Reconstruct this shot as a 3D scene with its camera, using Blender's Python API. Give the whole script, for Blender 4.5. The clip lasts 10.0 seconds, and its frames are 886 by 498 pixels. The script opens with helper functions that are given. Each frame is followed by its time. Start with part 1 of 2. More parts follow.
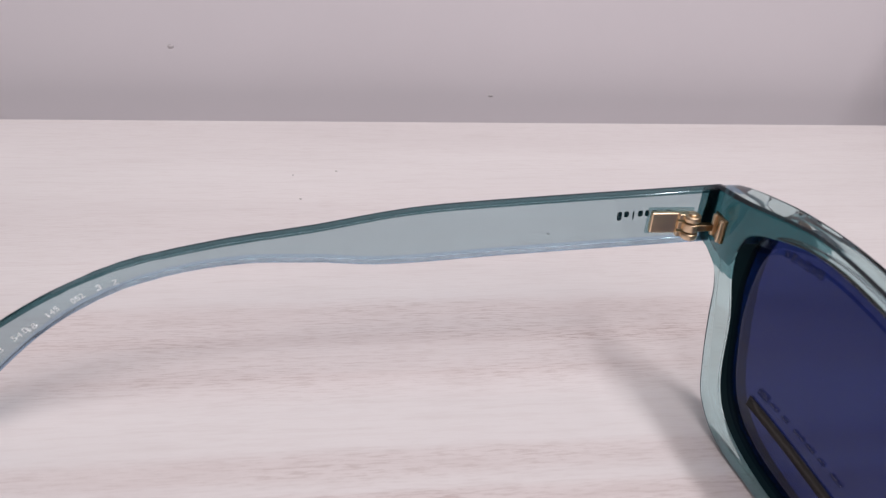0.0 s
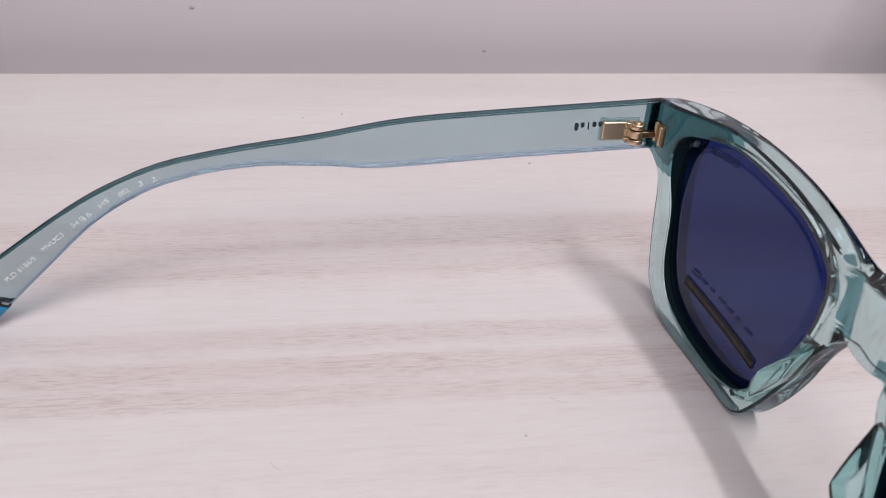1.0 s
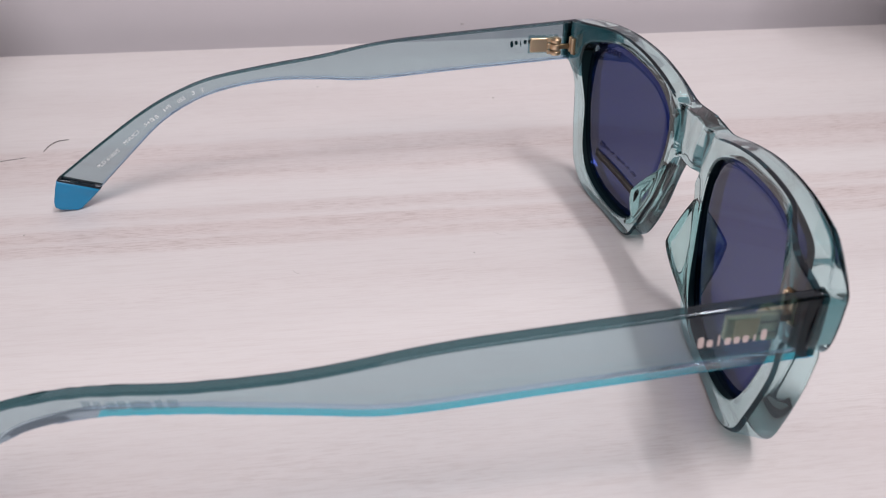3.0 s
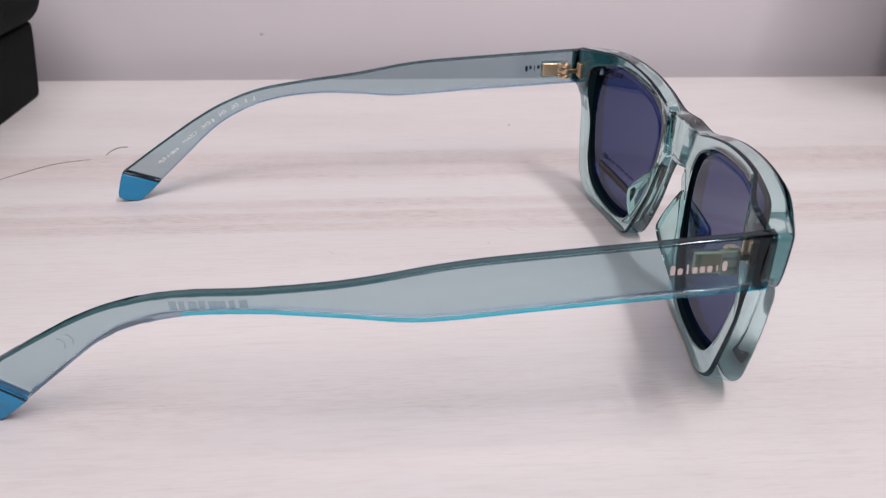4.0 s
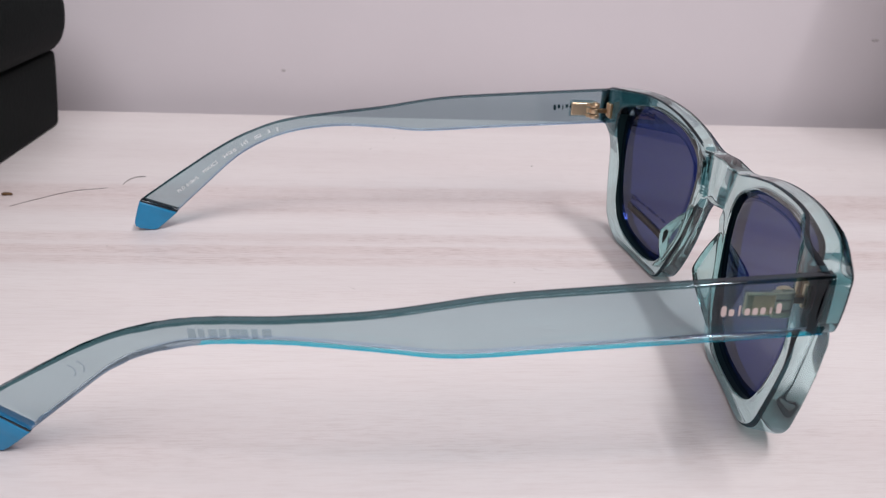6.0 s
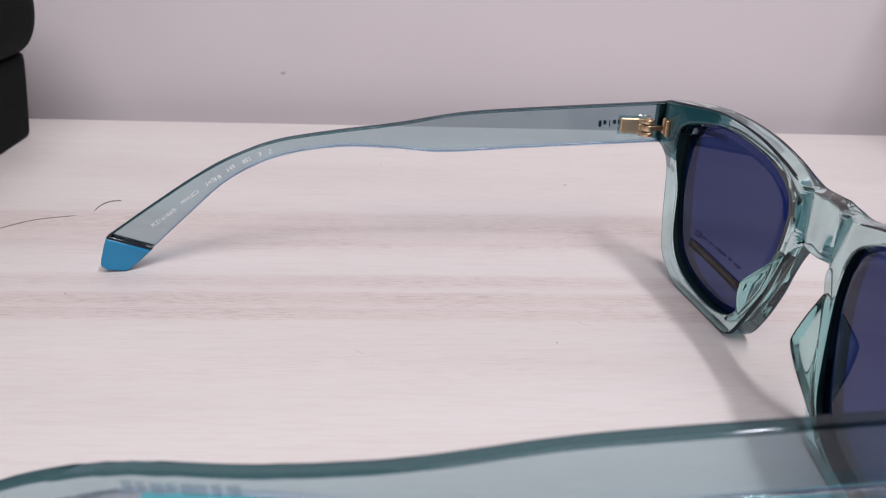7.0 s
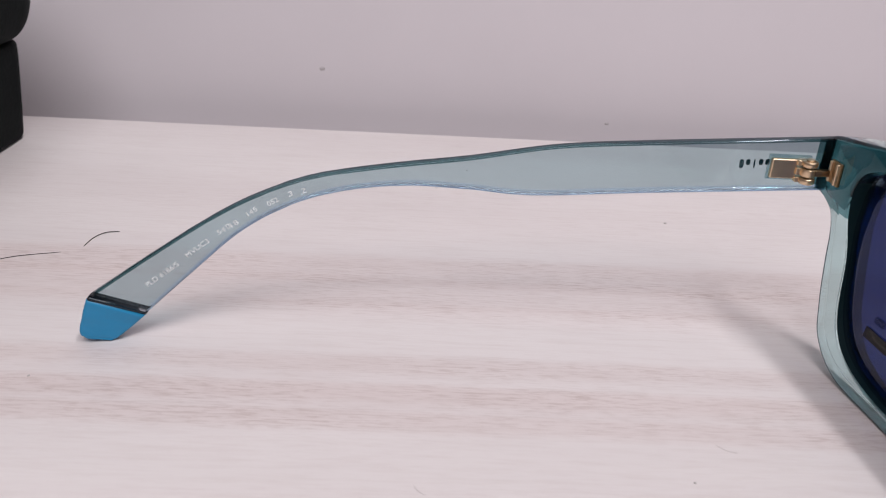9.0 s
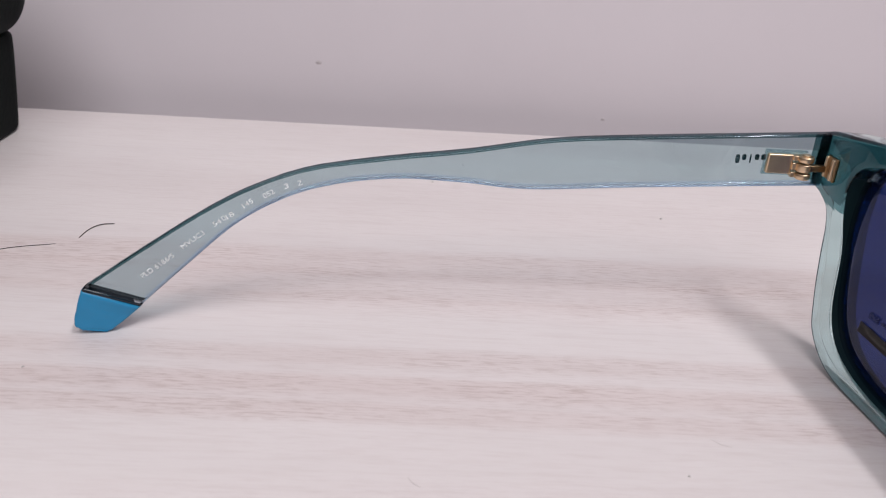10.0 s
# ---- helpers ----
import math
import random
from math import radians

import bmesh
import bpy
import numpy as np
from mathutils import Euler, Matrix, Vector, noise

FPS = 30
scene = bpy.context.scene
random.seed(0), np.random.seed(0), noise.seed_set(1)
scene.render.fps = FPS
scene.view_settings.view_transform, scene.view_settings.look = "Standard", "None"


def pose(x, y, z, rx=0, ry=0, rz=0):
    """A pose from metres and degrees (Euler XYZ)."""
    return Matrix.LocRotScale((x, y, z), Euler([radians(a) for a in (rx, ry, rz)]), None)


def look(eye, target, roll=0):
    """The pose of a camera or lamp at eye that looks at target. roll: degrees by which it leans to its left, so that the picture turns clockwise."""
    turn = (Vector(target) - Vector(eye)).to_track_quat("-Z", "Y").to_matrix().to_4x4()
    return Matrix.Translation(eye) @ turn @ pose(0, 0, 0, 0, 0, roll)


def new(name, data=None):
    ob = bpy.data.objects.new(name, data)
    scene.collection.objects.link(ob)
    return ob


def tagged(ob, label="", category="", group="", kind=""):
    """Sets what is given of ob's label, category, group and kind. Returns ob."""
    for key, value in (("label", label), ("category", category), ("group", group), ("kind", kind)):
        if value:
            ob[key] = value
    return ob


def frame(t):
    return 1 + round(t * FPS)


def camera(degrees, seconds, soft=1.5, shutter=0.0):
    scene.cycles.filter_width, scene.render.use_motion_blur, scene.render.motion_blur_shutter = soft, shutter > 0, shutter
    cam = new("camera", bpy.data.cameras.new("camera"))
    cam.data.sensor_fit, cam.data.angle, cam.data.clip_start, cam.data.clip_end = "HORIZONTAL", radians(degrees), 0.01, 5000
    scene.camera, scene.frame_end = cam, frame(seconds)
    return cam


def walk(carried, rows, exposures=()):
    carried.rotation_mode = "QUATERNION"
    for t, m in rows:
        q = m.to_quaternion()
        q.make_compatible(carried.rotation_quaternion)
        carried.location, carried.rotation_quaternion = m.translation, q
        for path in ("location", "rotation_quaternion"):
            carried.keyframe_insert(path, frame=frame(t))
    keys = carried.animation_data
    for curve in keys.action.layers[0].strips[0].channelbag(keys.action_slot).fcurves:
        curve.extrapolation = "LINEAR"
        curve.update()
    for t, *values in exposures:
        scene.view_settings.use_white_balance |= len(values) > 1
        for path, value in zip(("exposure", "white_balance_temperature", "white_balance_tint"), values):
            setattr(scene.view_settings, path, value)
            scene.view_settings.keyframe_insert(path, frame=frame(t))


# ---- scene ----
cam = camera(57.0, 10.0, soft=1.05)
# a phone's small aperture, held on the far temple
cam.data.dof.use_dof, cam.data.dof.focus_distance, cam.data.dof.aperture_fstop = True, 0.175, 36.0
# seconds, eye x y z (metres), heading, pitch, roll (degrees)
PATH = [
    (0.0, -0.06378, -0.04963, 0.10102, -9.288, -31.586, 4.063),
    (0.5, -0.06199, -0.06223, 0.09942, -8.510, -31.956, 3.652),
    (1.0, -0.06125, -0.08039, 0.10124, -8.004, -32.617, 2.860),
    (1.5, -0.05914, -0.09854, 0.10081, -7.757, -32.519, 2.160),
    (2.0, -0.05852, -0.11914, 0.10002, -7.699, -31.754, 1.391),
    (2.5, -0.05852, -0.13253, 0.10158, -7.480, -31.638, 0.521),
    (3.0, -0.05741, -0.14733, 0.10032, -6.330, -30.867, -0.238),
    (4.5, -0.06349, -0.18424, 0.09380, -4.700, -24.059, 1.798),
    (5.0, -0.06346, -0.18335, 0.09303, -4.440, -22.989, 2.273),
    (6.5, -0.06710, -0.15643, 0.08828, -4.658, -23.135, 2.444),
    (7.0, -0.06724, -0.13222, 0.08702, -4.020, -23.669, 2.204),
    (7.5, -0.06825, -0.11033, 0.08690, -2.955, -24.164, 2.022),
    (8.0, -0.07282, -0.08777, 0.08551, -2.068, -24.360, 2.291),
    (8.5, -0.07505, -0.08001, 0.08357, -1.871, -24.858, 2.813),
    (9.0, -0.07488, -0.07988, 0.08255, -1.774, -25.019, 3.218),
    (9.5, -0.07496, -0.08001, 0.08205, -1.971, -25.147, 3.510),
    (10.0, -0.07489, -0.08010, 0.08194, -2.122, -25.235, 3.680),
]


def aim(x, y, z, yaw, pitch, roll):
    a, b = radians(yaw), radians(pitch)
    way = Vector((-math.sin(a) * math.cos(b), math.cos(a) * math.cos(b), math.sin(b)))
    return look((x, y, z), Vector((x, y, z)) + way, roll)


walk(cam, [(t, aim(*row)) for t, *row in PATH], [(0.0, 0.0), (3.0, -0.02), (4.5, 0.05), (6.5, 0.05), (7.5, 0.0), (10.0, 0.0)])

# ---------------------------------------------------------------- world and light
world = bpy.data.worlds.new("world")
scene.world = world
world.use_nodes = True
world.node_tree.nodes["Background"].inputs["Color"].default_value = (0.9, 0.93, 1.0, 1)
world.node_tree.nodes["Background"].inputs["Strength"].default_value = 0.05


def panel_light(name, place, target, size, watts, colour):
    data = bpy.data.lights.new(name, "AREA")
    data.shape, data.size, data.size_y = "RECTANGLE", size[0], size[1]
    data.energy, data.color = watts, colour
    ob = new(name, data)
    ob.matrix_world = look(place, target)
    return ob


# the ceiling fittings that throw the soft shadows away from the viewer
tube = panel_light("ceiling_light", (0.52, -0.43, 1.62), (0.52, -0.43, 0), (0.05, 0.70), 12.9, (0.99, 0.968, 0.99))
panel_light("ceiling_light", (0.05, -0.95, 1.72), (0, 0, 0), (1.35, 1.35), 33.6, (0.985, 0.966, 0.995))

# ---------------------------------------------------------------- materials


def material(name):
    m = bpy.data.materials.new(name)
    m.use_nodes = True
    t = m.node_tree
    return m, t, t.nodes["Principled BSDF"]


def link(t, a, out, b, inp):
    t.links.new(a.outputs[out], b.inputs[inp])


def plain(name, colour, rough=0.5, metal=0.0, vary=0.12, scale=300.0, bump=0.05, spec=0.5):
    """A surface with a slight grain in colour, gloss and relief."""
    m, t, p = material(name)
    co = t.nodes.new("ShaderNodeTexCoord")
    n = t.nodes.new("ShaderNodeTexNoise")
    n.inputs["Scale"].default_value, n.inputs["Detail"].default_value = scale, 4
    link(t, co, "Object", n, "Vector")
    r = t.nodes.new("ShaderNodeValToRGB")
    r.color_ramp.elements[0].color = (*[c * (1 - vary) for c in colour], 1)
    r.color_ramp.elements[1].color = (*[min(1, c * (1 + vary)) for c in colour], 1)
    link(t, n, "Fac", r, "Fac")
    link(t, r, "Color", p, "Base Color")
    b = t.nodes.new("ShaderNodeBump")
    b.inputs["Strength"].default_value, b.inputs["Distance"].default_value = bump, 0.0004
    link(t, n, "Fac", b, "Height")
    link(t, b, "Normal", p, "Normal")
    p.inputs["Roughness"].default_value, p.inputs["Metallic"].default_value = rough, metal
    p.inputs["Specular IOR Level"].default_value = spec
    return m


def clear(name, colour, rough=0.02, ior=1.49):
    m, t, p = material(name)
    p.inputs["Base Color"].default_value = (*colour, 1)
    p.inputs["Transmission Weight"].default_value = 1.0
    p.inputs["IOR"].default_value, p.inputs["Roughness"].default_value = ior, rough
    return m


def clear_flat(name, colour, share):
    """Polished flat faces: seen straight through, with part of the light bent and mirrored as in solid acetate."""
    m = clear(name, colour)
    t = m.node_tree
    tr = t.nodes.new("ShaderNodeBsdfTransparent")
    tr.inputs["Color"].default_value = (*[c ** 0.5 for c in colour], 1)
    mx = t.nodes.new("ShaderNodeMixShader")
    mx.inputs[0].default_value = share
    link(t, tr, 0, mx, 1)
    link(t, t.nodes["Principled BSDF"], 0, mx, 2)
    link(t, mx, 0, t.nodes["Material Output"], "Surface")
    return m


def wood_laminate():
    """Pale pinkish limed wood: fine grain along x, soft darker bands across y."""
    m, t, p = material("limed_wood_laminate")
    co = t.nodes.new("ShaderNodeTexCoord")

    def noise(scale, stretch, detail=4.0, rough=0.6):
        mp = t.nodes.new("ShaderNodeMapping")
        mp.inputs["Scale"].default_value = stretch
        link(t, co, "Object", mp, "Vector")
        n = t.nodes.new("ShaderNodeTexNoise")
        n.inputs["Scale"].default_value, n.inputs["Detail"].default_value = scale, detail
        n.inputs["Roughness"].default_value = rough
        link(t, mp, "Vector", n, "Vector")
        return n

    def ramp(src, stops):
        r = t.nodes.new("ShaderNodeValToRGB")
        while len(r.color_ramp.elements) < len(stops):
            r.color_ramp.elements.new(0.5)
        for e, (pos, c) in zip(r.color_ramp.elements, stops):
            e.position, e.color = pos, (*c, 1)
        link(t, src, 0, r, "Fac")
        return r

    def mix(kind, fac, a, b):
        x = t.nodes.new("ShaderNodeMix")
        x.data_type, x.blend_type = "RGBA", kind
        if isinstance(fac, float):
            x.inputs[0].default_value = fac
        else:
            t.links.new(fac, x.inputs[0])
        t.links.new(a, x.inputs[6])
        if isinstance(b, tuple):
            x.inputs[7].default_value = (*b, 1)
        else:
            t.links.new(b, x.inputs[7])
        return x.outputs[2]

    # darker bands that run along the grain
    sep = t.nodes.new("ShaderNodeSeparateXYZ")
    link(t, co, "Object", sep, 0)
    wave = noise(1.0, (7.0, 60.0, 1), 3)
    nudge = t.nodes.new("ShaderNodeMath")
    nudge.operation = "MULTIPLY_ADD"
    nudge.inputs[1].default_value = 0.005
    link(t, wave, "Fac", nudge, 0)
    link(t, sep, "Y", nudge, 2)
    rng = t.nodes.new("ShaderNodeMapRange")
    rng.inputs["From Min"].default_value, rng.inputs["From Max"].default_value = -0.1, 0.2
    link(t, nudge, 0, rng, 0)
    bands = [(-.095, .2), (-.06, .15), (-.05, .35), (-.035, .15), (0, .1), (.010, .22), (.015, .1), (.0255, .15), (.0272, .6), (.0312, .7), (.0322, .35),
             (.0335, .5), (.035, .8), (.039, .8), (.0402, .2), (.0425, .25), (.044, .55), (.0475, .6), (.0495, .1), (.060, .1), (.0655, .35), (.0685, .75),
             (.070, .55), (.0765, .6), (.078, .85), (.0805, .85), (.082, .65), (.089, .65), (.0925, .1), (.125, .2), (.15, .1), (.185, .2)]
    band = ramp(rng, [((y + 0.1 + 0.0025) / 0.3, (v, v, v)) for y, v in bands])
    broad = ramp(noise(1.0, (3.0, 24.0, 1), 3), [(0.36, (0.665, 0.615, 0.612)), (0.62, (0.72, 0.675, 0.67))])
    streak = noise(1.0, (40.0, 520.0, 1), 5, 0.65)
    fine = noise(1.0, (210.0, 1900.0, 1), 3, 0.65)
    patch = ramp(noise(1.0, (22.0, 60.0, 1), 4), [(0.35, (0.25, 0.25, 0.25)), (0.65, (1, 1, 1))])
    s = ramp(streak, [(0.34, (0.88, 0.85, 0.84)), (0.50, (1, 1, 1))])
    g = ramp(fine, [(0.36, (0.68, 0.60, 0.58)), (0.53, (1, 1, 1))])
    c = mix("MULTIPLY", 0.3, broad.outputs[0], s.outputs[0])
    c = mix("MULTIPLY", band.outputs[0], c, (0.905, 0.838, 0.828))
    both = t.nodes.new("ShaderNodeMath")
    both.operation = "MULTIPLY"
    link(t, band, 0, both, 0)
    link(t, patch, 0, both, 1)
    c = mix("MULTIPLY", both.outputs[0], c, g.outputs[0])
    faint = ramp(noise(1.0, (90.0, 900.0, 1), 3, 0.6), [(0.36, (0.93, 0.905, 0.90)), (0.5, (1, 1, 1))])
    c = mix("MULTIPLY", 0.4, c, faint.outputs[0])
    t.links.new(c, p.inputs["Base Color"])
    b = t.nodes.new("ShaderNodeBump")
    b.inputs["Strength"].default_value, b.inputs["Distance"].default_value = 0.04, 0.0002
    link(t, fine, "Fac", b, "Height")
    link(t, b, "Normal", p, "Normal")
    p.inputs["Roughness"].default_value = 0.45
    p.inputs["Specular IOR Level"].default_value = 0.35
    return m


def polished_sheet(name, tint, low, high):
    """A polished, see-through tinted face: tint is what one face lets through; low to high is its gloss, face on to grazing."""
    m, t, p = material(name)
    t.nodes.remove(p)
    out = t.nodes["Material Output"]
    tr = t.nodes.new("ShaderNodeBsdfTransparent")
    tr.inputs["Color"].default_value = (*tint, 1)
    gl = t.nodes.new("ShaderNodeBsdfGlossy")
    gl.inputs["Roughness"].default_value, gl.inputs["Color"].default_value = 0.03, (0.88, 0.92, 1.0, 1)
    lw = t.nodes.new("ShaderNodeLayerWeight")
    lw.inputs["Blend"].default_value = 0.5
    pw = t.nodes.new("ShaderNodeMath")
    pw.operation = "POWER"
    pw.inputs[1].default_value = 4.0
    link(t, lw, "Facing", pw, 0)
    fr = t.nodes.new("ShaderNodeMath")
    fr.operation = "MULTIPLY_ADD"
    fr.inputs[1].default_value, fr.inputs[2].default_value = high - low, low
    link(t, pw, 0, fr, 0)
    mx = t.nodes.new("ShaderNodeMixShader")
    link(t, fr, 0, mx, 0)
    link(t, tr, 0, mx, 1)
    link(t, gl, 0, mx, 2)
    link(t, mx, 0, out, "Surface")
    return m


WOOD = wood_laminate()
WALL = plain("warm_white_wall_paint", (0.73, 0.672, 0.705), 0.6, vary=0.03, scale=22, bump=0.04)
ROOM = plain("taupe_room_paint", (0.22, 0.215, 0.215), 0.8, vary=0.03, scale=20)
FLOOR = plain("grey_floor_tile", (0.2, 0.19, 0.19), 0.4, vary=0.1, scale=12)
ACETATE = polished_sheet("clear_grey_teal_acetate", (0.705, 0.795, 0.818), 0.035, 0.6)
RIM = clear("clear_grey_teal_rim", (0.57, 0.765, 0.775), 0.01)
# paler and darker copies of the rim acetate imitate light and shade inside it
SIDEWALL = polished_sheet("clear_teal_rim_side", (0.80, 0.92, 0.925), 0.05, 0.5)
EDGE_SHADE = polished_sheet("shade_dark_rim_edge", (0.03, 0.09, 0.11), 0.04, 0.3)
SHADED_THICK = clear("thick_and_shaded_teal_acetate", (0.025, 0.115, 0.135), 0.01)
POCKET = polished_sheet("clear_hinge_pocket", (0.70, 0.80, 0.81), 0.06, 0.6)
PAD = clear("clear_teal_nose_pad", (0.58, 0.80, 0.79), 0.01)
# arm edges and tops tinted dark in place of light lost in the slab
DIM_EDGE = polished_sheet("light_dimmed_arm_edge", (0.10, 0.21, 0.23), 0.03, 0.4)
DIM_TOP = polished_sheet("light_dimmed_arm_top", (0.11, 0.22, 0.235), 0.04, 0.5)
# glints of gathered light put into the underside tint, cyan on the near arm
LIT_CYAN = clear_flat("lit_cyan_underside", (0.004, 0.56, 0.84), 0.25)
LIT_UNDER = clear_flat("lit_violet_blue_underside", (0.34, 0.50, 0.70), 0.7)
# dark line round each lens: shade painted on clear acetate
SEAT_SHADE = plain("dark_seat_shade", (0.004, 0.014, 0.017), 0.6, spec=0.1)
LENS = polished_sheet("violet_lens_tint", (0.115, 0.158, 0.358), 0.035, 0.7)
BLUE = plain("sky_blue_lacquer", (0.015, 0.235, 0.46), 0.32, vary=0.04, scale=500, bump=0.02)
NAVY = plain("dark_navy_seam", (0.004, 0.014, 0.024), 0.15, vary=0.1)
GOLD = plain("pale_gold_metal", (0.80, 0.60, 0.40), 0.32, 1.0, vary=0.06, scale=900, bump=0.02)
# darker copy of the gold, with shade in its colour, for recessed hinge parts
SHADED_GOLD = plain("shaded_brass", (0.30, 0.20, 0.11), 0.3, 1.0, vary=0.1, scale=900)
BLACK = plain("black_leatherette", (0.004, 0.006, 0.006), 0.6, vary=0.25, scale=700, bump=0.25, spec=0.05)
PRINT_DARK = plain("dark_teal_print", (0.012, 0.05, 0.06), 0.5)
PRINT_FAINT = polished_sheet("faint_grey_print", (0.84, 0.87, 0.89), 0.02, 0.1)
PRINT_WHITE = plain("white_print", (0.85, 0.87, 0.88), 0.5, vary=0.03)
PRINT_ROSE = plain("rose_silver_print", (0.58, 0.47, 0.45), 0.35, vary=0.05)
STICKER = plain("black_gold_sticker", (0.014, 0.011, 0.008), 0.4, vary=0.3)
PRINT_LENS = polished_sheet("dark_lens_print", (0.72, 0.72, 0.75), 0.02, 0.1)
HAIR = plain("dark_fibre", (0.03, 0.022, 0.018), 0.5)
DUST = plain("grey_dust", (0.50, 0.46, 0.45), 0.8)
SMUDGE = plain("faint_wall_smudge", (0.56, 0.505, 0.52), 0.7)
CARD = plain("dark_brown_card", (0.05, 0.032, 0.024), 0.7, vary=0.2, scale=60)
CRUMB = plain("brown_crumb", (0.12, 0.06, 0.025), 0.8, vary=0.4, scale=2000)

# ---------------------------------------------------------------- mesh helpers


def mesh_object(name, bm, mats, parent=None, label="", smooth=True, weigh=False):
    bmesh.ops.recalc_face_normals(bm, faces=bm.faces)
    me = bpy.data.meshes.new(name)
    bm.to_mesh(me)
    bm.free()
    for m in mats if isinstance(mats, (list, tuple)) else [mats]:
        me.materials.append(m)
    if smooth:
        me.polygons.foreach_set("use_smooth", [True] * len(me.polygons))
    ob = new(name, me)
    if weigh:
        w = ob.modifiers.new("even_normals", "WEIGHTED_NORMAL")
        w.mode, w.weight = "FACE_AREA", 80
    if parent:
        ob.parent = parent
    if label:
        ob["label"] = label
    return ob


def part(name, bm, mats, parent, label="", smooth=True, weigh=False):
    return mesh_object(name, bm, mats, parent, label, smooth, weigh)


def box(bm, lo, hi, bevel=0.0, segments=2):
    g = bmesh.ops.create_cube(bm, size=1.0)
    for v in g["verts"]:
        v.co = Vector([(l + h) / 2 + c * (h - l) for c, l, h in zip(v.co, lo, hi)])
    if bevel:
        edges = list({e for v in g["verts"] for e in v.link_edges})
        bmesh.ops.bevel(bm, geom=edges, offset=bevel, segments=segments, profile=0.5, affect="EDGES")
    return bm


def spline(points, steps, closed=False):
    """Catmull-Rom through the points (tuples of any length)."""
    pts = [np.array(p, float) for p in points]
    n, out = len(pts), []
    for i in range(n if closed else n - 1):
        if closed:
            a, b, c, d = (pts[(i + k) % n] for k in (-1, 0, 1, 2))
        else:
            b, c = pts[i], pts[i + 1]
            a = pts[i - 1] if i else 2 * b - c
            d = pts[i + 2] if i + 2 < n else 2 * c - b
        for s in range(steps):
            u = s / steps
            out.append(0.5 * (2 * b + (c - a) * u + (2 * a - 5 * b + 4 * c - d) * u * u + (3 * b - a - 3 * c + d) * u ** 3))
    if not closed:
        out.append(pts[-1])
    return out


def loft(bm, rings, closed_rings=True, loop=False, caps=False, mat=None):
    vs = [[bm.verts.new(p) for p in r] for r in rings]
    n = len(vs[0])
    for i in range(len(vs) if loop else len(vs) - 1):
        a, b = vs[i], vs[(i + 1) % len(vs)]
        for j in range(n if closed_rings else n - 1):
            k = (j + 1) % n
            f = bm.faces.new((a[j], a[k], b[k], b[j]))
            if mat:
                f.material_index = mat(i, j)
    if caps:
        for r in (vs[0], vs[-1]):
            f = bm.faces.new(r)
            if mat:
                f.material_index = 1
    return vs


def step(a, b, x):
    u = min(1.0, max(0.0, (x - a) / (b - a)))
    return u * u * (3 - 2 * u)


# ---------------------------------------------------------------- structure
TOP_BACK = 0.1893
bm = bmesh.new()
box(bm, (-0.75, -0.60, -0.025), (0.80, TOP_BACK, 0.0), 0.0012)
table = new("table")
tagged(table, "pale limed-wood desk with a fine pinkish grain", "desk")
part("tabletop", bm, WOOD, table, smooth=False)
for x0 in (-0.70, 0.73):
    bm = bmesh.new()
    box(bm, (x0, -0.55, -0.74), (x0 + 0.02, 0.17, -0.025), 0.001)
    part("side_panel", bm, WOOD, table, smooth=False)


def slab(name, lo, hi, mat, label):
    b = bmesh.new()
    box(b, lo, hi)
    return tagged(mesh_object(name, b, mat, smooth=False), label, name.split("_")[0], kind="structure")


slab("wall_north", (-1.5, 0.209, -0.74), (1.7, 0.33, 1.86), WALL, "pale mauve-white painted wall behind the desk")
slab("wall_south", (-1.5, -2.52, -0.74), (1.7, -2.40, 1.86), ROOM, "plain taupe painted room wall")
slab("wall_west", (-1.62, -2.52, -0.74), (-1.5, 0.33, 1.86), ROOM, "plain taupe painted side wall")
slab("wall_east", (1.7, -2.52, -0.74), (1.82, 0.33, 1.86), ROOM, "plain taupe painted side wall")
slab("floor", (-1.62, -2.52, -0.80), (1.82, 0.33, -0.74), FLOOR, "grey tiled room floor under the desk")
slab("ceiling", (-1.62, -2.52, 1.86), (1.82, 0.33, 1.92), ROOM, "plain taupe room ceiling")

# ---------------------------------------------------------------- sunglasses
glasses = tagged(new("sunglasses"), "translucent grey-teal sunglasses with violet lenses and blue tips, standing open", "sunglasses")

# opening and outline of one half of the front, nose to temple and back: y, z
OPENING = [(.0129, .0350), (.0162, .0373), (.0215, .0392), (.0300, .0404), (.0400, .0410), (.0480, .0400),
           (.0535, .0382), (.0553, .0350), (.0555, .0310), (.0551, .0262), (.0533, .0185), (.0508, .0114),
           (.0471, .0067), (.0415, .0041), (.0345, .0030), (.0270, .0031), (.0209, .0049), (.0170, .0090),
           (.0138, .0165), (.0118, .0225), (.0111, .0265), (.0111, .0305), (.0117, .0328)]
OUTLINE = [(-.0020, .0385), (.0085, .0388), (.0185, .0410), (.0290, .0428), (.0420, .0436), (.0550, .0430),
           (.0650, .0414), (.0668, .0385), (.0660, .0317), (.0602, .0286), (.0585, .0200), (.0557, .0110),
           (.0528, .0049), (.0460, .0008), (.0350, .0002), (.0265, .0003), (.0191, .0010), (.0150, .0058),
           (.0112, .0138), (.0092, .0204), (.0073, .0248), (.0042, .0286), (-.0020, .0294)]


def sheet(y, z):
    """How far forward the curved, slightly tilted lens surface lies."""
    return 0.0107 + 0.079 * (z - 0.009) - y * y / 0.52 - 0.0014 * step(0.052, 0.066, y)


INNER = spline(OPENING, 8, True)
OUTER = [np.array((max(0.0, p[0]), p[1])) for p in spline(OUTLINE, 8, True)]


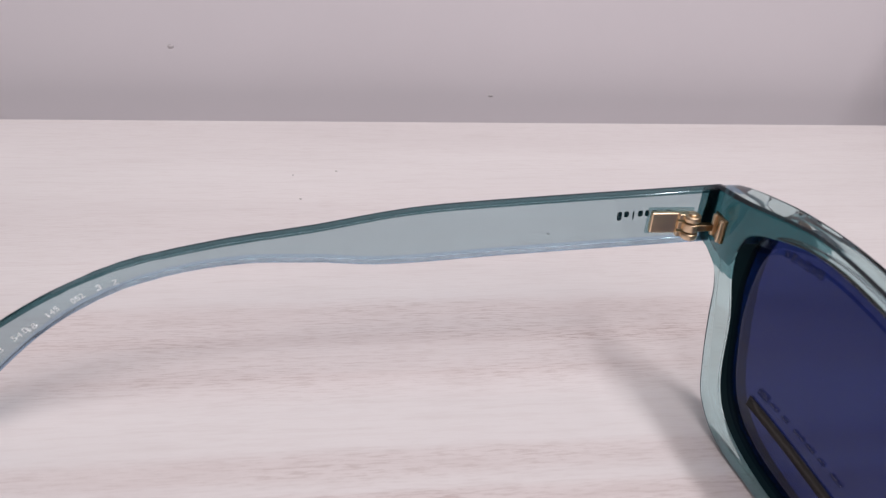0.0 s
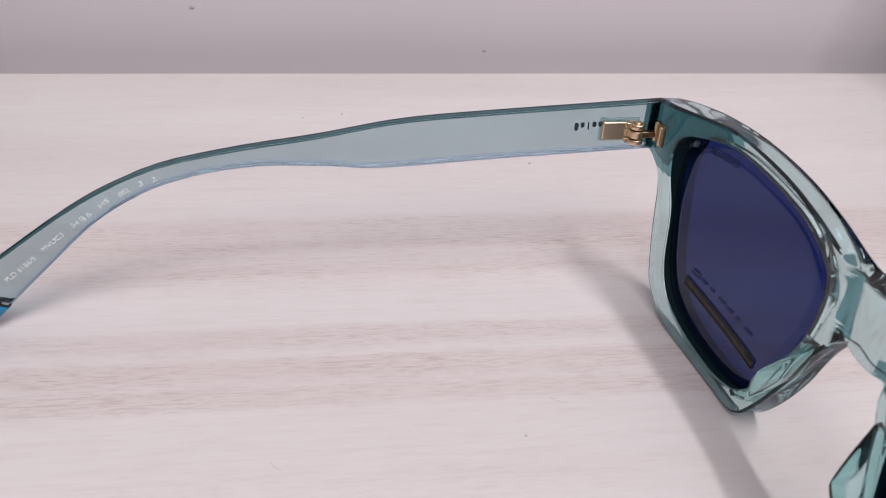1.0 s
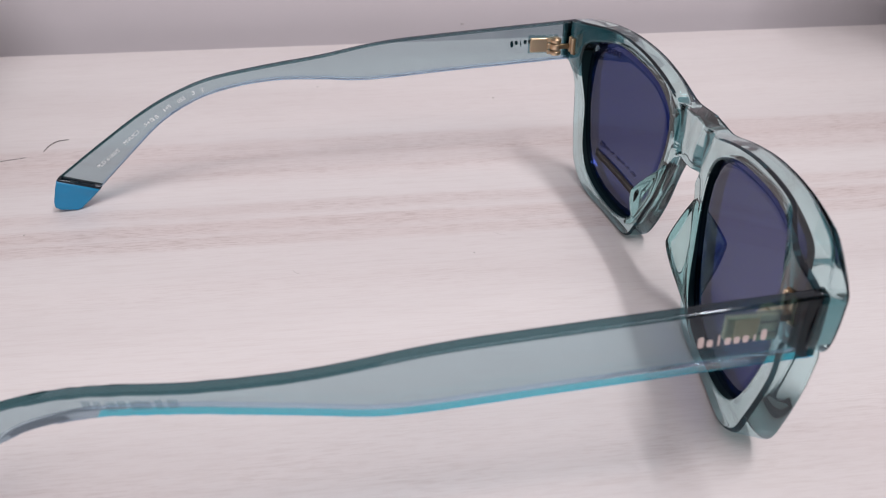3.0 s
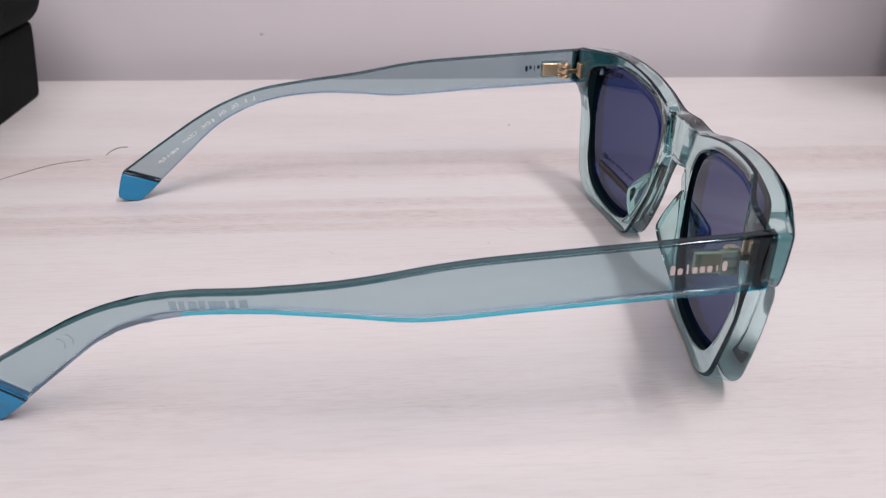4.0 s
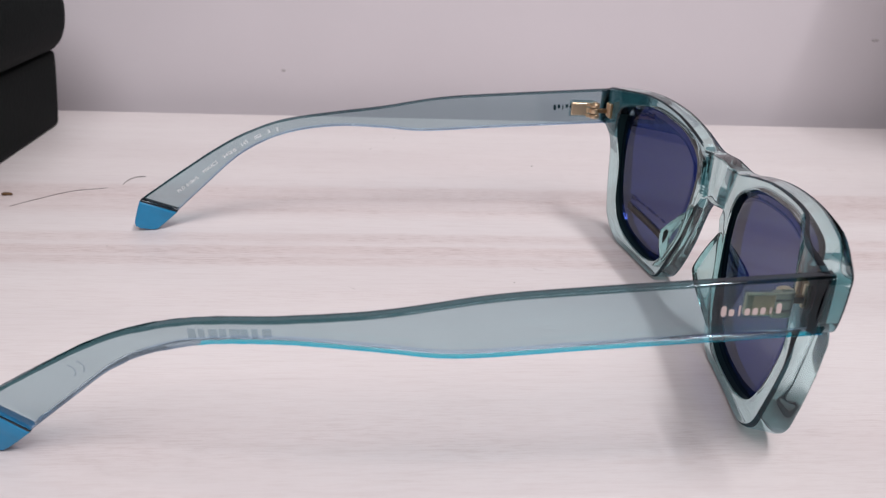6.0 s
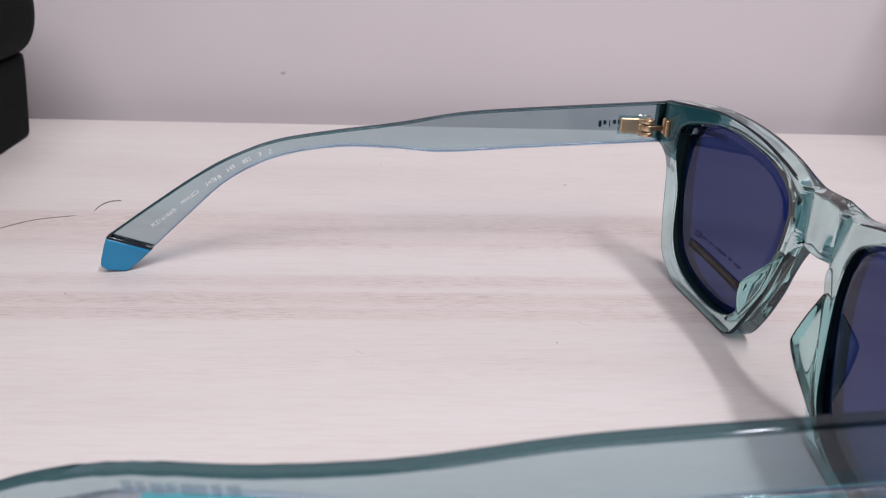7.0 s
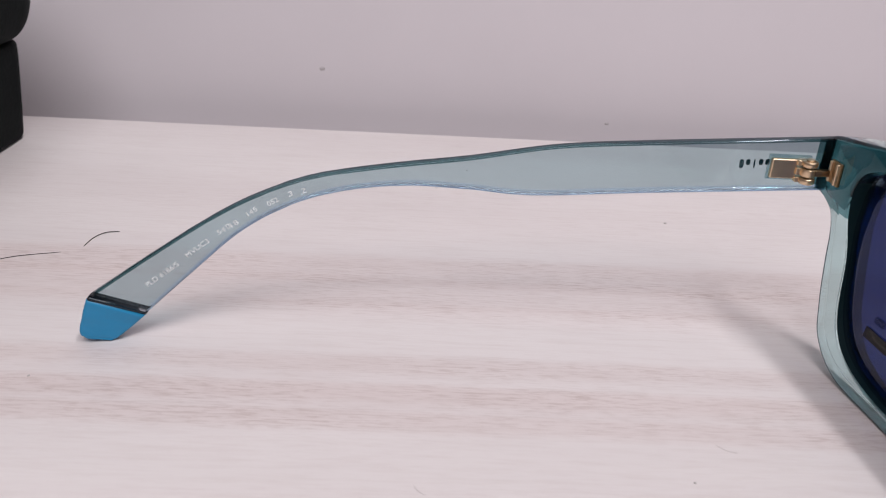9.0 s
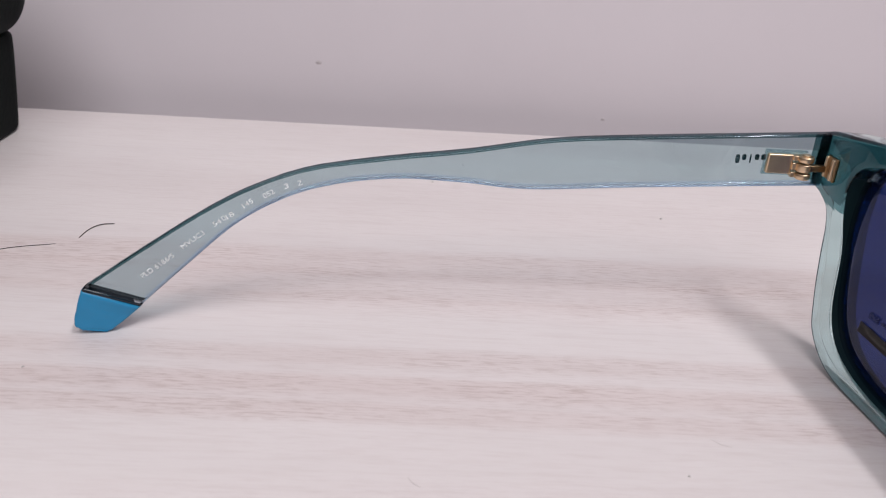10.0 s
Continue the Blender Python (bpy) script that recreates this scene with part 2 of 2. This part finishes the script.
def groove(y, z):
    """Depth of the V-shaped valley between the bridge and a rim."""
    centre = 0.0047 + 0.24 * (z - 0.0285)
    return 0.0014 * max(0.0, 1 - abs(y - centre) / 0.0021) * step(0.0255, 0.0290, z)


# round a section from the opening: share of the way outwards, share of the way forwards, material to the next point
# DARK and BLACK_LINE faces paint the shade lines of solid clear acetate
CLEAR, BLACK_LINE, THICK_AND_SHADED, SIDE, DARK, LIP, SEAT = range(7)
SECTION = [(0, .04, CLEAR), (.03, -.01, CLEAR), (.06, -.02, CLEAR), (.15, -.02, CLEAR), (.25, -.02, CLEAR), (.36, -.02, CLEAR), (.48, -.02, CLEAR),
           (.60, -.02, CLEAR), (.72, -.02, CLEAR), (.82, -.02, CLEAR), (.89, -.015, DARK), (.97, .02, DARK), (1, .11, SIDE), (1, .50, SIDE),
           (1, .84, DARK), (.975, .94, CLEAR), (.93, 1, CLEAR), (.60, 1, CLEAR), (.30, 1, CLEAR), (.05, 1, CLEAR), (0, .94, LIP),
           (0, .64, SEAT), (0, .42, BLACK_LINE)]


def front_half(side):
    rings = []
    for a, b in zip(INNER, OUTER):
        w = b - a
        mid = b[0] < 1e-6
        ring = []
        for s, depth, _ in SECTION:
            if mid:
                s = s if s < 0.9 else 1.0
            y, z = a + w * s
            thick = step(0.0440, 0.0620, y) * step(0.0190, 0.0335, z)
            x = sheet(y, z)
            back = x - 0.0028 - 0.0010 * (1 - step(0.005, 0.026, z)) + groove(y, z)
            back = back + (min(back, 0.0006) - back) * thick
            # the temple side widens a little towards the front
            flare = 0.0028 * s * max(0.0, depth) * step(0.036, 0.053, y) * (1 - step(0.026, 0.032, z))
            ring.append((back + (x + 0.0015 - back) * depth, side * (y + flare), z))
        rings.append(ring)
    return rings


bm = bmesh.new()
for side in (1, -1):
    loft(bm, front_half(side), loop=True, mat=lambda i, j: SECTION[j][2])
bmesh.ops.delete(bm, geom=[f for f in bm.faces if all(abs(v.co.y) < 1e-6 for v in f.verts)], context="FACES")
bmesh.ops.remove_doubles(bm, verts=bm.verts, dist=1e-6)
bm.normal_update()
# sorted by place: valleys beside the bridge and lens seats are coloured as shaded
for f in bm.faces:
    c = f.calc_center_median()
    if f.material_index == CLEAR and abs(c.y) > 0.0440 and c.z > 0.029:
        f.material_index = THICK_AND_SHADED
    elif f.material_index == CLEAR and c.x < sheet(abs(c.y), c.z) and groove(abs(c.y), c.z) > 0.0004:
        f.material_index = THICK_AND_SHADED
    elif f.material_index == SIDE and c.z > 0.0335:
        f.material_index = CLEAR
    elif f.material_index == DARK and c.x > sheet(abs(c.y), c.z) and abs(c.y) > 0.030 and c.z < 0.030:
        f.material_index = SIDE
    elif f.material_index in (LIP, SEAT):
        f.material_index = CLEAR if c.z > 0.036 else THICK_AND_SHADED
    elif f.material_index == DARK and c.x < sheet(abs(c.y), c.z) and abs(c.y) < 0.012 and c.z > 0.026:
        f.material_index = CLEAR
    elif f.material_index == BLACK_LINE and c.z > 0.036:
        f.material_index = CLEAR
front = part("front_frame", bm, [RIM, SEAT_SHADE, SHADED_THICK, SIDEWALL, EDGE_SHADE], glasses, "clear grey-teal acetate rims with a keyhole bridge", weigh=True)


def nose_pad(side):
    """A three-sided moulded fin that rises backwards from the nose side of a rim to a blunt point."""
    bm = bmesh.new()
    # outer foot y, inner foot y, height z, rise backwards, crest y
    line = spline([(.0224, .0200, .0032, .0000, .0210), (.0196, .0163, .0058, .0010, .0168), (.0175, .0142, .0090, .0026, .0150),
                   (.0157, .0125, .0122, .0042, .0134), (.0142, .0109, .0157, .0054, .0116), (.0135, .0101, .0175, .0052, .0110),
                   (.0124, .0089, .0210, .0030, .0096), (.0115, .0077, .0245, .0001, .0080)], 5)
    rings = []
    for outer, inner, z, rise, crest in line:
        x0 = sheet(outer, z) - 0.0026
        o, i = Vector((x0 + .0006, outer, z)), Vector((x0 + .0022, inner, z))
        top = Vector((x0 - rise - .0003, crest, z + 0.12 * rise))
        blunt = 0.25 * min(1.0, rise / .004 + 0.3)
        bulge = Vector((0, -0.16 * rise, 0))
        ring = [o, o.lerp(top, .5), o.lerp(top, 1 - blunt * .5), top.lerp((o + i) / 2, .04), i.lerp(top, 1 - blunt * .6) + bulge * .5, i.lerp(top, .5) + bulge, i.lerp(top, .2) + bulge * .6, i]
        rings.append([(v.x, side * v.y, v.z) for v in ring])
    loft(bm, rings, caps=True)
    return part("nose_pad", bm, [PAD, PAD], front, "moulded clear teal nose pad")


for side in (1, -1):
    nose_pad(side)


def on_lens(y, z, lift, side):
    return (sheet(y, z) + lift, side * y, z)


def lens(side):
    bm = bmesh.new()
    centre = np.array((0.0335, 0.0225))
    faces = []
    for lift in (-0.0023, -0.0012):
        rows = []
        for k in range(7):
            s = 1 - k / 7
            rows.append([on_lens(*(centre + (p - centre) * s * 1.004), lift, side) for p in INNER])
        vs = loft(bm, rows)
        tip = bm.verts.new(on_lens(*centre, lift, side))
        for j in range(len(INNER)):
            bm.faces.new((vs[-1][j], vs[-1][(j + 1) % len(INNER)], tip))
        faces.append(vs[0])
    # lens edge coloured dark to carry the painted shade line
    for j in range(len(INNER)):
        k = (j + 1) % len(INNER)
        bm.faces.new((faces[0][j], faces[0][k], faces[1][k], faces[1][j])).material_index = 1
    return part("lens", bm, [LENS, SEAT_SHADE], glasses, "dark violet-blue polarising lens")


def lens_bar(name, a, b, half, mat, parent, side, label, lift=-0.0026):
    """A flat printed or stuck bar on the back of a lens from a to b (y, z)."""
    bm = bmesh.new()
    a, b = np.array(a), np.array(b)
    d = (b - a) / np.hypot(*(b - a))
    nrm = np.array((-d[1], d[0])) * half
    rows = []
    for i in range(9):
        c = a + (b - a) * i / 8
        rows.append([on_lens(*(c + nrm * s), lift, side) for s in (-1, 1)])
    back = [[(x + 0.0002, y, z) for x, y, z in r] for r in rows]
    loft(bm, [[r[0], r[1], q[1], q[0]] for r, q in zip(rows, back)], caps=True)
    return part(name, bm, mat, parent, label)


lenses = {side: lens(side) for side in (1, -1)}
lens_bar("sticker_strip", (.0446, .0120), (.0200, .0110), .0010, STICKER, lenses[1], 1, "dark gilt sticker strip")

# small unreadable print above the strip, and the mark in the upper corner, as plain bars
for k in range(7):
    y0 = .0434 - k * .0030
    lens_bar("print_bar", (y0, .0150), (y0 - .0024 + (k % 3) * .0005, .0150), .00022 if k else .0006, PRINT_LENS, lenses[1], 1, "faint dark print bar")
for k in range(6):
    y0 = .0492 - k * .0014
    lens_bar("logo_bar", (y0, .0379 + k * .00015), (y0 - .0010, .0380 + k * .00015), .00055 + (k % 2) * .0002, PRINT_LENS, lenses[1], 1, "dark mark bar")

# temple stations: top edge x z, bottom edge x z
STATIONS = [(.0003, .0410, .0003, .0308), (-.0010, .0409, -.0010, .0307), (-.0340, .0386, -.0330, .0286), (-.0500, .0371, -.0540, .0271),
            (-.0660, .0343, -.0665, .0279), (-.0800, .0326, -.0790, .0284), (-.0945, .0307, -.0910, .0273),
            (-.1045, .0276, -.1000, .0247), (-.1130, .0234, -.1080, .0203), (-.1240, .0164, -.1166, .0128),
            (-.1341, .00955, -.12455, .00555)]
BEND = [(0.01, .0653), (-.033, .0653), (-.06, .0653), (-.08, .0640), (-.097, .0605), (-.110, .0568), (-.121, .0540), (-.131, .0514), (-.145, .048)]
HALF = 0.0011


def bend(x):
    """The y of a temple's middle at x."""
    for (x0, y0), (x1, y1) in zip(BEND, BEND[1:]):
        if x >= x1:
            u = (x - x0) / (x1 - x0)
            return y0 + (y1 - y0) * u
    return BEND[-1][1]


BENDS = [(x / 1000.0, bend(x / 1000.0)) for x in range(12, -145, -1)]


def flank(x):
    """bend(), smoothed over a centimetre."""
    near = [y for u, y in BENDS if abs(u - x) < 0.008]
    return sum(near) / len(near)


def middle(x, side):
    """The y of a temple's middle at x; the near one bows out a touch more."""
    return side * flank(x) - (0.0008 * math.sin(math.pi * min(1.0, max(0.0, -x / 0.115))) if side < 0 else 0.0)


def temple_ring(xt, zt, xb, zb, side, half=HALF, r=0.0005):
    top, bot = np.array((xt, zt)), np.array((xb, zb))
    d = (bot - top)
    size = float(np.hypot(*d))
    ring = []
    for cx, cy, a0 in ((r, half - r, 180), (size - r, half - r, 90), (size - r, r - half, 0), (r, r - half, -90)):
        for k in range(4):
            a = radians(a0 - 30 * k)
            s = (cx + r * math.cos(a)) / size
            o = cy + r * math.sin(a)
            x, z = top + d * s
            ring.append((x, middle(x, side) + side * o, z))
    return ring


def temple(side):
    whole = new("temple")
    whole.parent = glasses
    rows = spline(STATIONS, 8)
    bm = bmesh.new()
    # dark flats on the first stretch paint a shade line at the joint
    loft(bm, [temple_ring(*r, side) for r in rows], caps=True,
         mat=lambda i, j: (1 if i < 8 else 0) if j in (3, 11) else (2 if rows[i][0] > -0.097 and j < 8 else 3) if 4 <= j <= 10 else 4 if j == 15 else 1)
    if side < 0:
        for f in bm.faces:
            if len(f.verts) > 4 and f.calc_center_median().x < -0.1:
                f.material_index = 0
    part("arm", bm, [ACETATE, DIM_EDGE, LIT_UNDER if side > 0 else LIT_CYAN, LIT_UNDER, DIM_TOP], whole, "clear grey-teal acetate temple arm", weigh=True)
    # dark seam and blue end
    bm = bmesh.new()
    loft(bm, [temple_ring(-.13415, .0095, -.1246, .0055, side), temple_ring(-.1345, .0091, -.1249, .0050, side)], caps=True)
    if side < 0:
        for f in bm.faces:
            f.material_index = 1 if len(f.verts) > 4 else 0
    part("seam", bm, [NAVY, BLUE], whole, "dark navy seam line")
    bm = bmesh.new()
    ends = spline([(-.1346, .0090, -.1250, .0049), (-.1357, .0056, -.1278, .0024), (-.1364, .0022, -.1302, .0005), (-.1353, .0009, -.1310, .0002)], 5)
    loft(bm, [temple_ring(*r, side) for r in ends], caps=True)
    part("temple_tip", bm, BLUE, whole, "opaque sky-blue tip")
    return whole


temples = {side: temple(side) for side in (1, -1)}


def cylinder(bm, x, y, z0, z1, r, n=20):
    loft(bm, [[(x + rr * math.cos(2 * math.pi * k / n), y + rr * math.sin(2 * math.pi * k / n), z) for k in range(n)]
              for z, rr in ((z0, r * .86), (z0 + r * .14, r), (z1 - r * .14, r), (z1, r * .86))], caps=True)


def hinge(side):
    whole = new("hinge")
    whole.parent = glasses
    y = 0.0640
    def put(name, bm, mat, label="", weigh=True):
        if side < 0:
            bmesh.ops.scale(bm, vec=(1, -1, 1), verts=bm.verts)
        return part(name, bm, mat, whole, label, weigh=weigh)
    bm = bmesh.new()
    box(bm, (-.0104, y - .0007, .0332), (-.0056, y + .0004, .0370), .0003)
    put("plate", bm, GOLD, "pale gold hinge plate")
    bm = bmesh.new()
    box(bm, (-.0109, y - .00012, .0328), (-.0029, y + .0004, .0377), .0002)
    put("pocket", bm, POCKET, "raised clear edge round the hinge plate")
    for z0, z1 in ((.0327, .0339), (.0341, .0357), (.0359, .0371)):
        bm = bmesh.new()
        cylinder(bm, -.0036, y - .0013, z0, z1, .00145)
        box(bm, (-.0058, y - .0012, z0 + .0001), (-.0036, y + .0002, z1 - .0001), .0001, 1)
        put("knuckle", bm, GOLD)
    bm = bmesh.new()
    cylinder(bm, -.0036, y - .0013, .0370, .0374, .0008, 14)
    put("screw", bm, GOLD)
    bm = bmesh.new()
    box(bm, (-.0032, y - .0026, .0345), (-.0002, y - .0014, .0357), .0001, 1)
    put("arm_link", bm, SHADED_GOLD)
    bm = bmesh.new()
    box(bm, (.0002, y - .0050, .0334), (.0012, y - .0014, .0378), .0002)
    put("front_plate", bm, SHADED_GOLD, "brass plate set in the front, coloured as in shade")
    for y0, y1 in ((.0048, .0041), (.0024, .0017)):
        bm = bmesh.new()
        box(bm, (-.0003, y - y0, .0336), (.0006, y - y1, .0376), .0002)
        put("rib", bm, GOLD)


for side in (1, -1):
    hinge(side)

# ---------------------------------------------------------------- black case
def rounded(x0, x1, y0, y1, r, z, grow=0.0, n=6):
    pts = []
    x0, x1, y0, y1, r = x0 - grow, x1 + grow, y0 - grow, y1 + grow, max(0.0005, r + grow)
    for cx, cy, a0 in ((x1 - r, y1 - r, 0), (x0 + r, y1 - r, 90), (x0 + r, y0 + r, 180), (x1 - r, y0 + r, 270)):
        for k in range(n + 1):
            a = radians(a0 + 90 * k / n)
            pts.append((cx + r * math.cos(a), cy + r * math.sin(a), z))
    return pts


case = tagged(new("glasses_case"), "black leatherette glasses case with a bulging lid on the desk", "case")
CX0, CX1, CY0, CY1 = -0.285, -0.1985, -0.02, 0.1715
bm = bmesh.new()
body = spline([(0.0, -.0018), (.0008, -.0005), (.004, .0001), (.016, .0012), (.027, .0020), (.0294, .0014), (.0302, -.0008)], 3)
loft(bm, [rounded(CX0, CX1, CY0, CY1, .009, z, g, 12) for z, g in body], caps=True)
part("body", bm, BLACK, case)
bm = bmesh.new()
lid = spline([(.0302, .0010), (.0316, .0034), (.035, .0061), (.041, .0081), (.049, .0085), (.058, .0065), (.066, .0000), (.070, -.009), (.0715, -.020)], 4)
loft(bm, [rounded(CX0, CX1, CY0, CY1, .011, z, g, 12) for z, g in lid], caps=True)
part("lid", bm, BLACK, case)


# ---------------------------------------------------------------- printing on the temples
def side_frame(x, z, side, angle, inner=True, lift=0.00010):
    """A pose on a temple's face whose x runs along it and whose z points out of the face."""
    slope = (flank(x + .002) - flank(x - .002)) / .004 * side
    out = -side if inner else side
    c, sn = math.cos(radians(angle)), math.sin(radians(angle))
    e1 = Vector((c, slope * c, sn)).normalized()
    n = Vector((slope, -1, 0)).normalized() * (-out if out > 0 else 1)
    if out > 0:
        n = Vector((-slope, 1, 0)).normalized()
    e2 = n.cross(e1)
    y = middle(x, side) + out * (HALF + lift)
    return Matrix((( e1.x, e2.x, n.x, x), (e1.y, e2.y, n.y, y), (e1.z, e2.z, n.z, z), (0, 0, 0, 1)))


def lettering(text, width, height, m, mat, parent, label, side=1):
    curve = bpy.data.curves.new("lettering", "FONT")
    curve.body, curve.size = text, 1.0
    ob = new("lettering", curve)
    bpy.context.view_layer.update()
    me = bpy.data.meshes.new_from_object(ob.evaluated_get(bpy.context.evaluated_depsgraph_get()))
    bpy.data.objects.remove(ob)
    xs, ys = [v.co.x for v in me.vertices], [v.co.y for v in me.vertices]
    kx, ky = width / (max(xs) - min(xs)), height / (max(ys) - min(ys))
    for v in me.vertices:
        v.co = m @ Vector(((v.co.x - min(xs)) * kx, (v.co.y - min(ys)) * ky, 0))
        v.co.y = middle(v.co.x, side) - side * (HALF + 0.00036)
    me.materials.clear()
    me.materials.append(mat)
    ob = new("lettering", me)
    ob.parent = parent
    ob["label"] = label
    return ob


WORDS = [("PLD 6186/S", -.1239, .0109, -.1182, .0150), ("MVUC3", -.1168, .0163, -.1128, .0192), ("145", -.1061, .0237, -.1044, .0248),
         ("052", -.1026, .0254, -.1007, .0264), ("3", -.0990, .0271, -.0983, .0273), ("Z", -.0967, .0276, -.0959, .0278),
         ("54", -.1113, .0204, -.1099, .0212), ("18", -.1090, .0217, -.1077, .0225)]
far = temples[1]
for text, x0, z0, x1, z1 in WORDS:
    angle = math.degrees(math.atan2(z1 - z0, x1 - x0))
    lettering(text, math.hypot(x1 - x0, z1 - z0), 0.00095, side_frame(x0, z0, 1, angle), PRINT_WHITE, far, "white printed size marking")


def flat_bar(bm, m, x0, x1, y0, y1, thick=0.00006):
    rows = [[m @ Vector((x, y, z)) for x, y in ((x0, y0), (x1, y0), (x1, y1), (x0, y1))] for z in (0, thick)]
    loft(bm, rows, caps=True)


# the little square between the two sizes
bm = bmesh.new()
m = side_frame(-.1098, .02135, 1, 31)
for x0, x1, y0, y1 in ((0, .0006, 0, .0001), (0, .0006, .0008, .0009), (0, .0001, .0001, .0008), (.0005, .0006, .0001, .0008)):
    flat_bar(bm, m, x0, x1, y0, y1)
part("size_square", bm, PRINT_WHITE, far, "white printed square", smooth=False)

def pill(bm, m, cx, cy, rx, ry, thick=0.00005, n=12):
    ring = [(cx + rx * math.copysign(abs(math.cos(a)) ** 0.6, math.cos(a)), cy + ry * math.copysign(abs(math.sin(a)) ** 0.6, math.sin(a)))
            for a in (2 * math.pi * k / n for k in range(n))]
    loft(bm, [[m @ Vector((x, y, z)) for x, y in ring] for z in (0, thick)], caps=True)


# maker's mark near each hinge as a row of plain rounded blocks, pale outside, dark from behind
for side in (1, -1):
    for k in range(8):
        x = -.0148 + k * .00122
        up = 0.0003 if k in (0, 2, 7) else 0.0
        wide = .00014 if k in (2, 6) else .00042
        bm = bmesh.new()
        pill(bm, side_frame(x, .0350 + k * .00007, side, 3, inner=False), 0, up, wide, .00058 + up)
        part("logo_block", bm, PRINT_ROSE if side < 0 else PRINT_DARK, temples[side], "plain block of the maker's mark", smooth=False)
# unreadable dark line of print and two small arcs inside the near bend
for k, wide in enumerate((.0013, .0010, .0014, .0011, .0016, .0012, .0010, .0014)):
    bm = bmesh.new()
    m = side_frame(-.0950 + k * .00165, .0280 + k * .0002, -1, 7, inner=False, lift=0.00008)
    flat_bar(bm, m, 0, wide, .0002 * (k % 2), .0016, .00003)
    part("print_block", bm, PRINT_FAINT, temples[-1], "faint dark print block", smooth=False)
for x, z in ((-.1158, .0186), (-.1142, .0195)):
    bm = bmesh.new()
    m = side_frame(x, z, -1, 32, inner=False, lift=0.00008)
    rows = []
    for k in range(9):
        a = radians(-70 + 140 * k / 8)
        rows.append([m @ Vector((.0012 * rr * math.cos(a), .0012 * rr * math.sin(a), h)) for rr, h in ((.85, 0), (1, 0), (1, .00006), (.85, .00006))])
    loft(bm, rows, caps=True)
    part("print_arc", bm, PRINT_FAINT, temples[-1], "dark printed arc", smooth=False)

# ---------------------------------------------------------------- dust, fibres and marks
def fibre(points, r, label, name="fibre"):
    line = spline(points, 8)
    bm, rings = bmesh.new(), []
    for i, p in enumerate(line):
        d = Vector(line[min(i + 1, len(line) - 1)]) - Vector(line[max(i - 1, 0)])
        n = Vector((-d.y, d.x, 0)).normalized()
        k = r * (1 if 0 < i < len(line) - 1 else 0.4)
        rings.append([Vector(p) + n * k * math.cos(a) + Vector((0, 0, k * math.sin(a))) for a in (0, 1.05, 2.1, 3.14, 4.19, 5.24)])
    loft(bm, rings, caps=True)
    return tagged(mesh_object(name, bm, HAIR if name == "hair" else DUST), label, name)


fibre([(-.1517, .0900, .00007), (-.1512, .0946, .00012), (-.1495, .0976, .0002), (-.1466, .0988, .00007)], .00011, "curved dark hair lying on the desk", "hair")
fibre([(-.1790, .0680, .00006), (-.1735, .0745, .0001), (-.1655, .0825, .00012), (-.1554, .0865, .00006)], .00008, "long thin dark hair lying on the desk", "hair")
fibre([(-.0744, .0142, .00005), (-.0735, .0128, .0001), (-.0725, .0122, .00005)], .00003, "short grey fibre lying on the desk")
fibre([(-.0256, .0262, .00005), (-.0243, .0248, .0001), (-.0226, .0243, .00005)], .000025, "tiny grey fibre lying on the desk")


def speck(name, place, size, mat, label, seed):
    rnd = random.Random(seed)
    bm = bmesh.new()
    bmesh.ops.create_icosphere(bm, subdivisions=2, radius=1.0)
    for v in bm.verts:
        k = 1 + rnd.uniform(-.25, .25)
        v.co = Vector([p + c * k * q for p, c, q in zip(place, v.co, size)])
    return tagged(mesh_object(name, bm, mat), label, name)


speck("crumb", (-.1839, .0781, .0004), (.0018, .0007, .0005), CRUMB, "small brown crumb on the desk", 1)
fibre([(-.1905, .0768, .00006), (-.1870, .0776, .0001), (-.1850, .0780, .00006)], .00007, "thin stalk beside a brown crumb on the desk")
for i, (x, y, r) in enumerate(((-.0317, .0169, .0003), (-.0102, .1188, .0005), (-.0617, .1536, .0004), (-.0710, .1377, .0004), (-.0733, .1513, .0003), (-.1410, .0382, .0003))):
    speck("dust_speck", (x, y, r * .3), (r * .8, r * .7, r * .35), DUST, "tiny grey dust speck on the desk", 10 + i)["group"] = "dust on the desk"
for i, (x, z, r) in enumerate(((-.1122, .0160, .0009), (-.0089, .0010, .0007))):
    speck("wall_mark", (x, .20898, z), (r, .00008, r * .7), SMUDGE, "faint dark mark on the pale wall", 30 + i)["group"] = "marks on the wall"
speck("wall_mark", (.1669, .20898, .0376), (.0018, .00008, .0007), SMUDGE, "faint brown scuff on the pale wall", 40)["group"] = "marks on the wall"

# a dark brown box just out of sight, made tall to shade the wall
bm = bmesh.new()
box(bm, (.187, .100, 0), (.30, .186, .26), .002)
tagged(mesh_object("wall_shading_box", bm, CARD, smooth=False), "unseen dark brown box on the desk that shades the wall", "box")
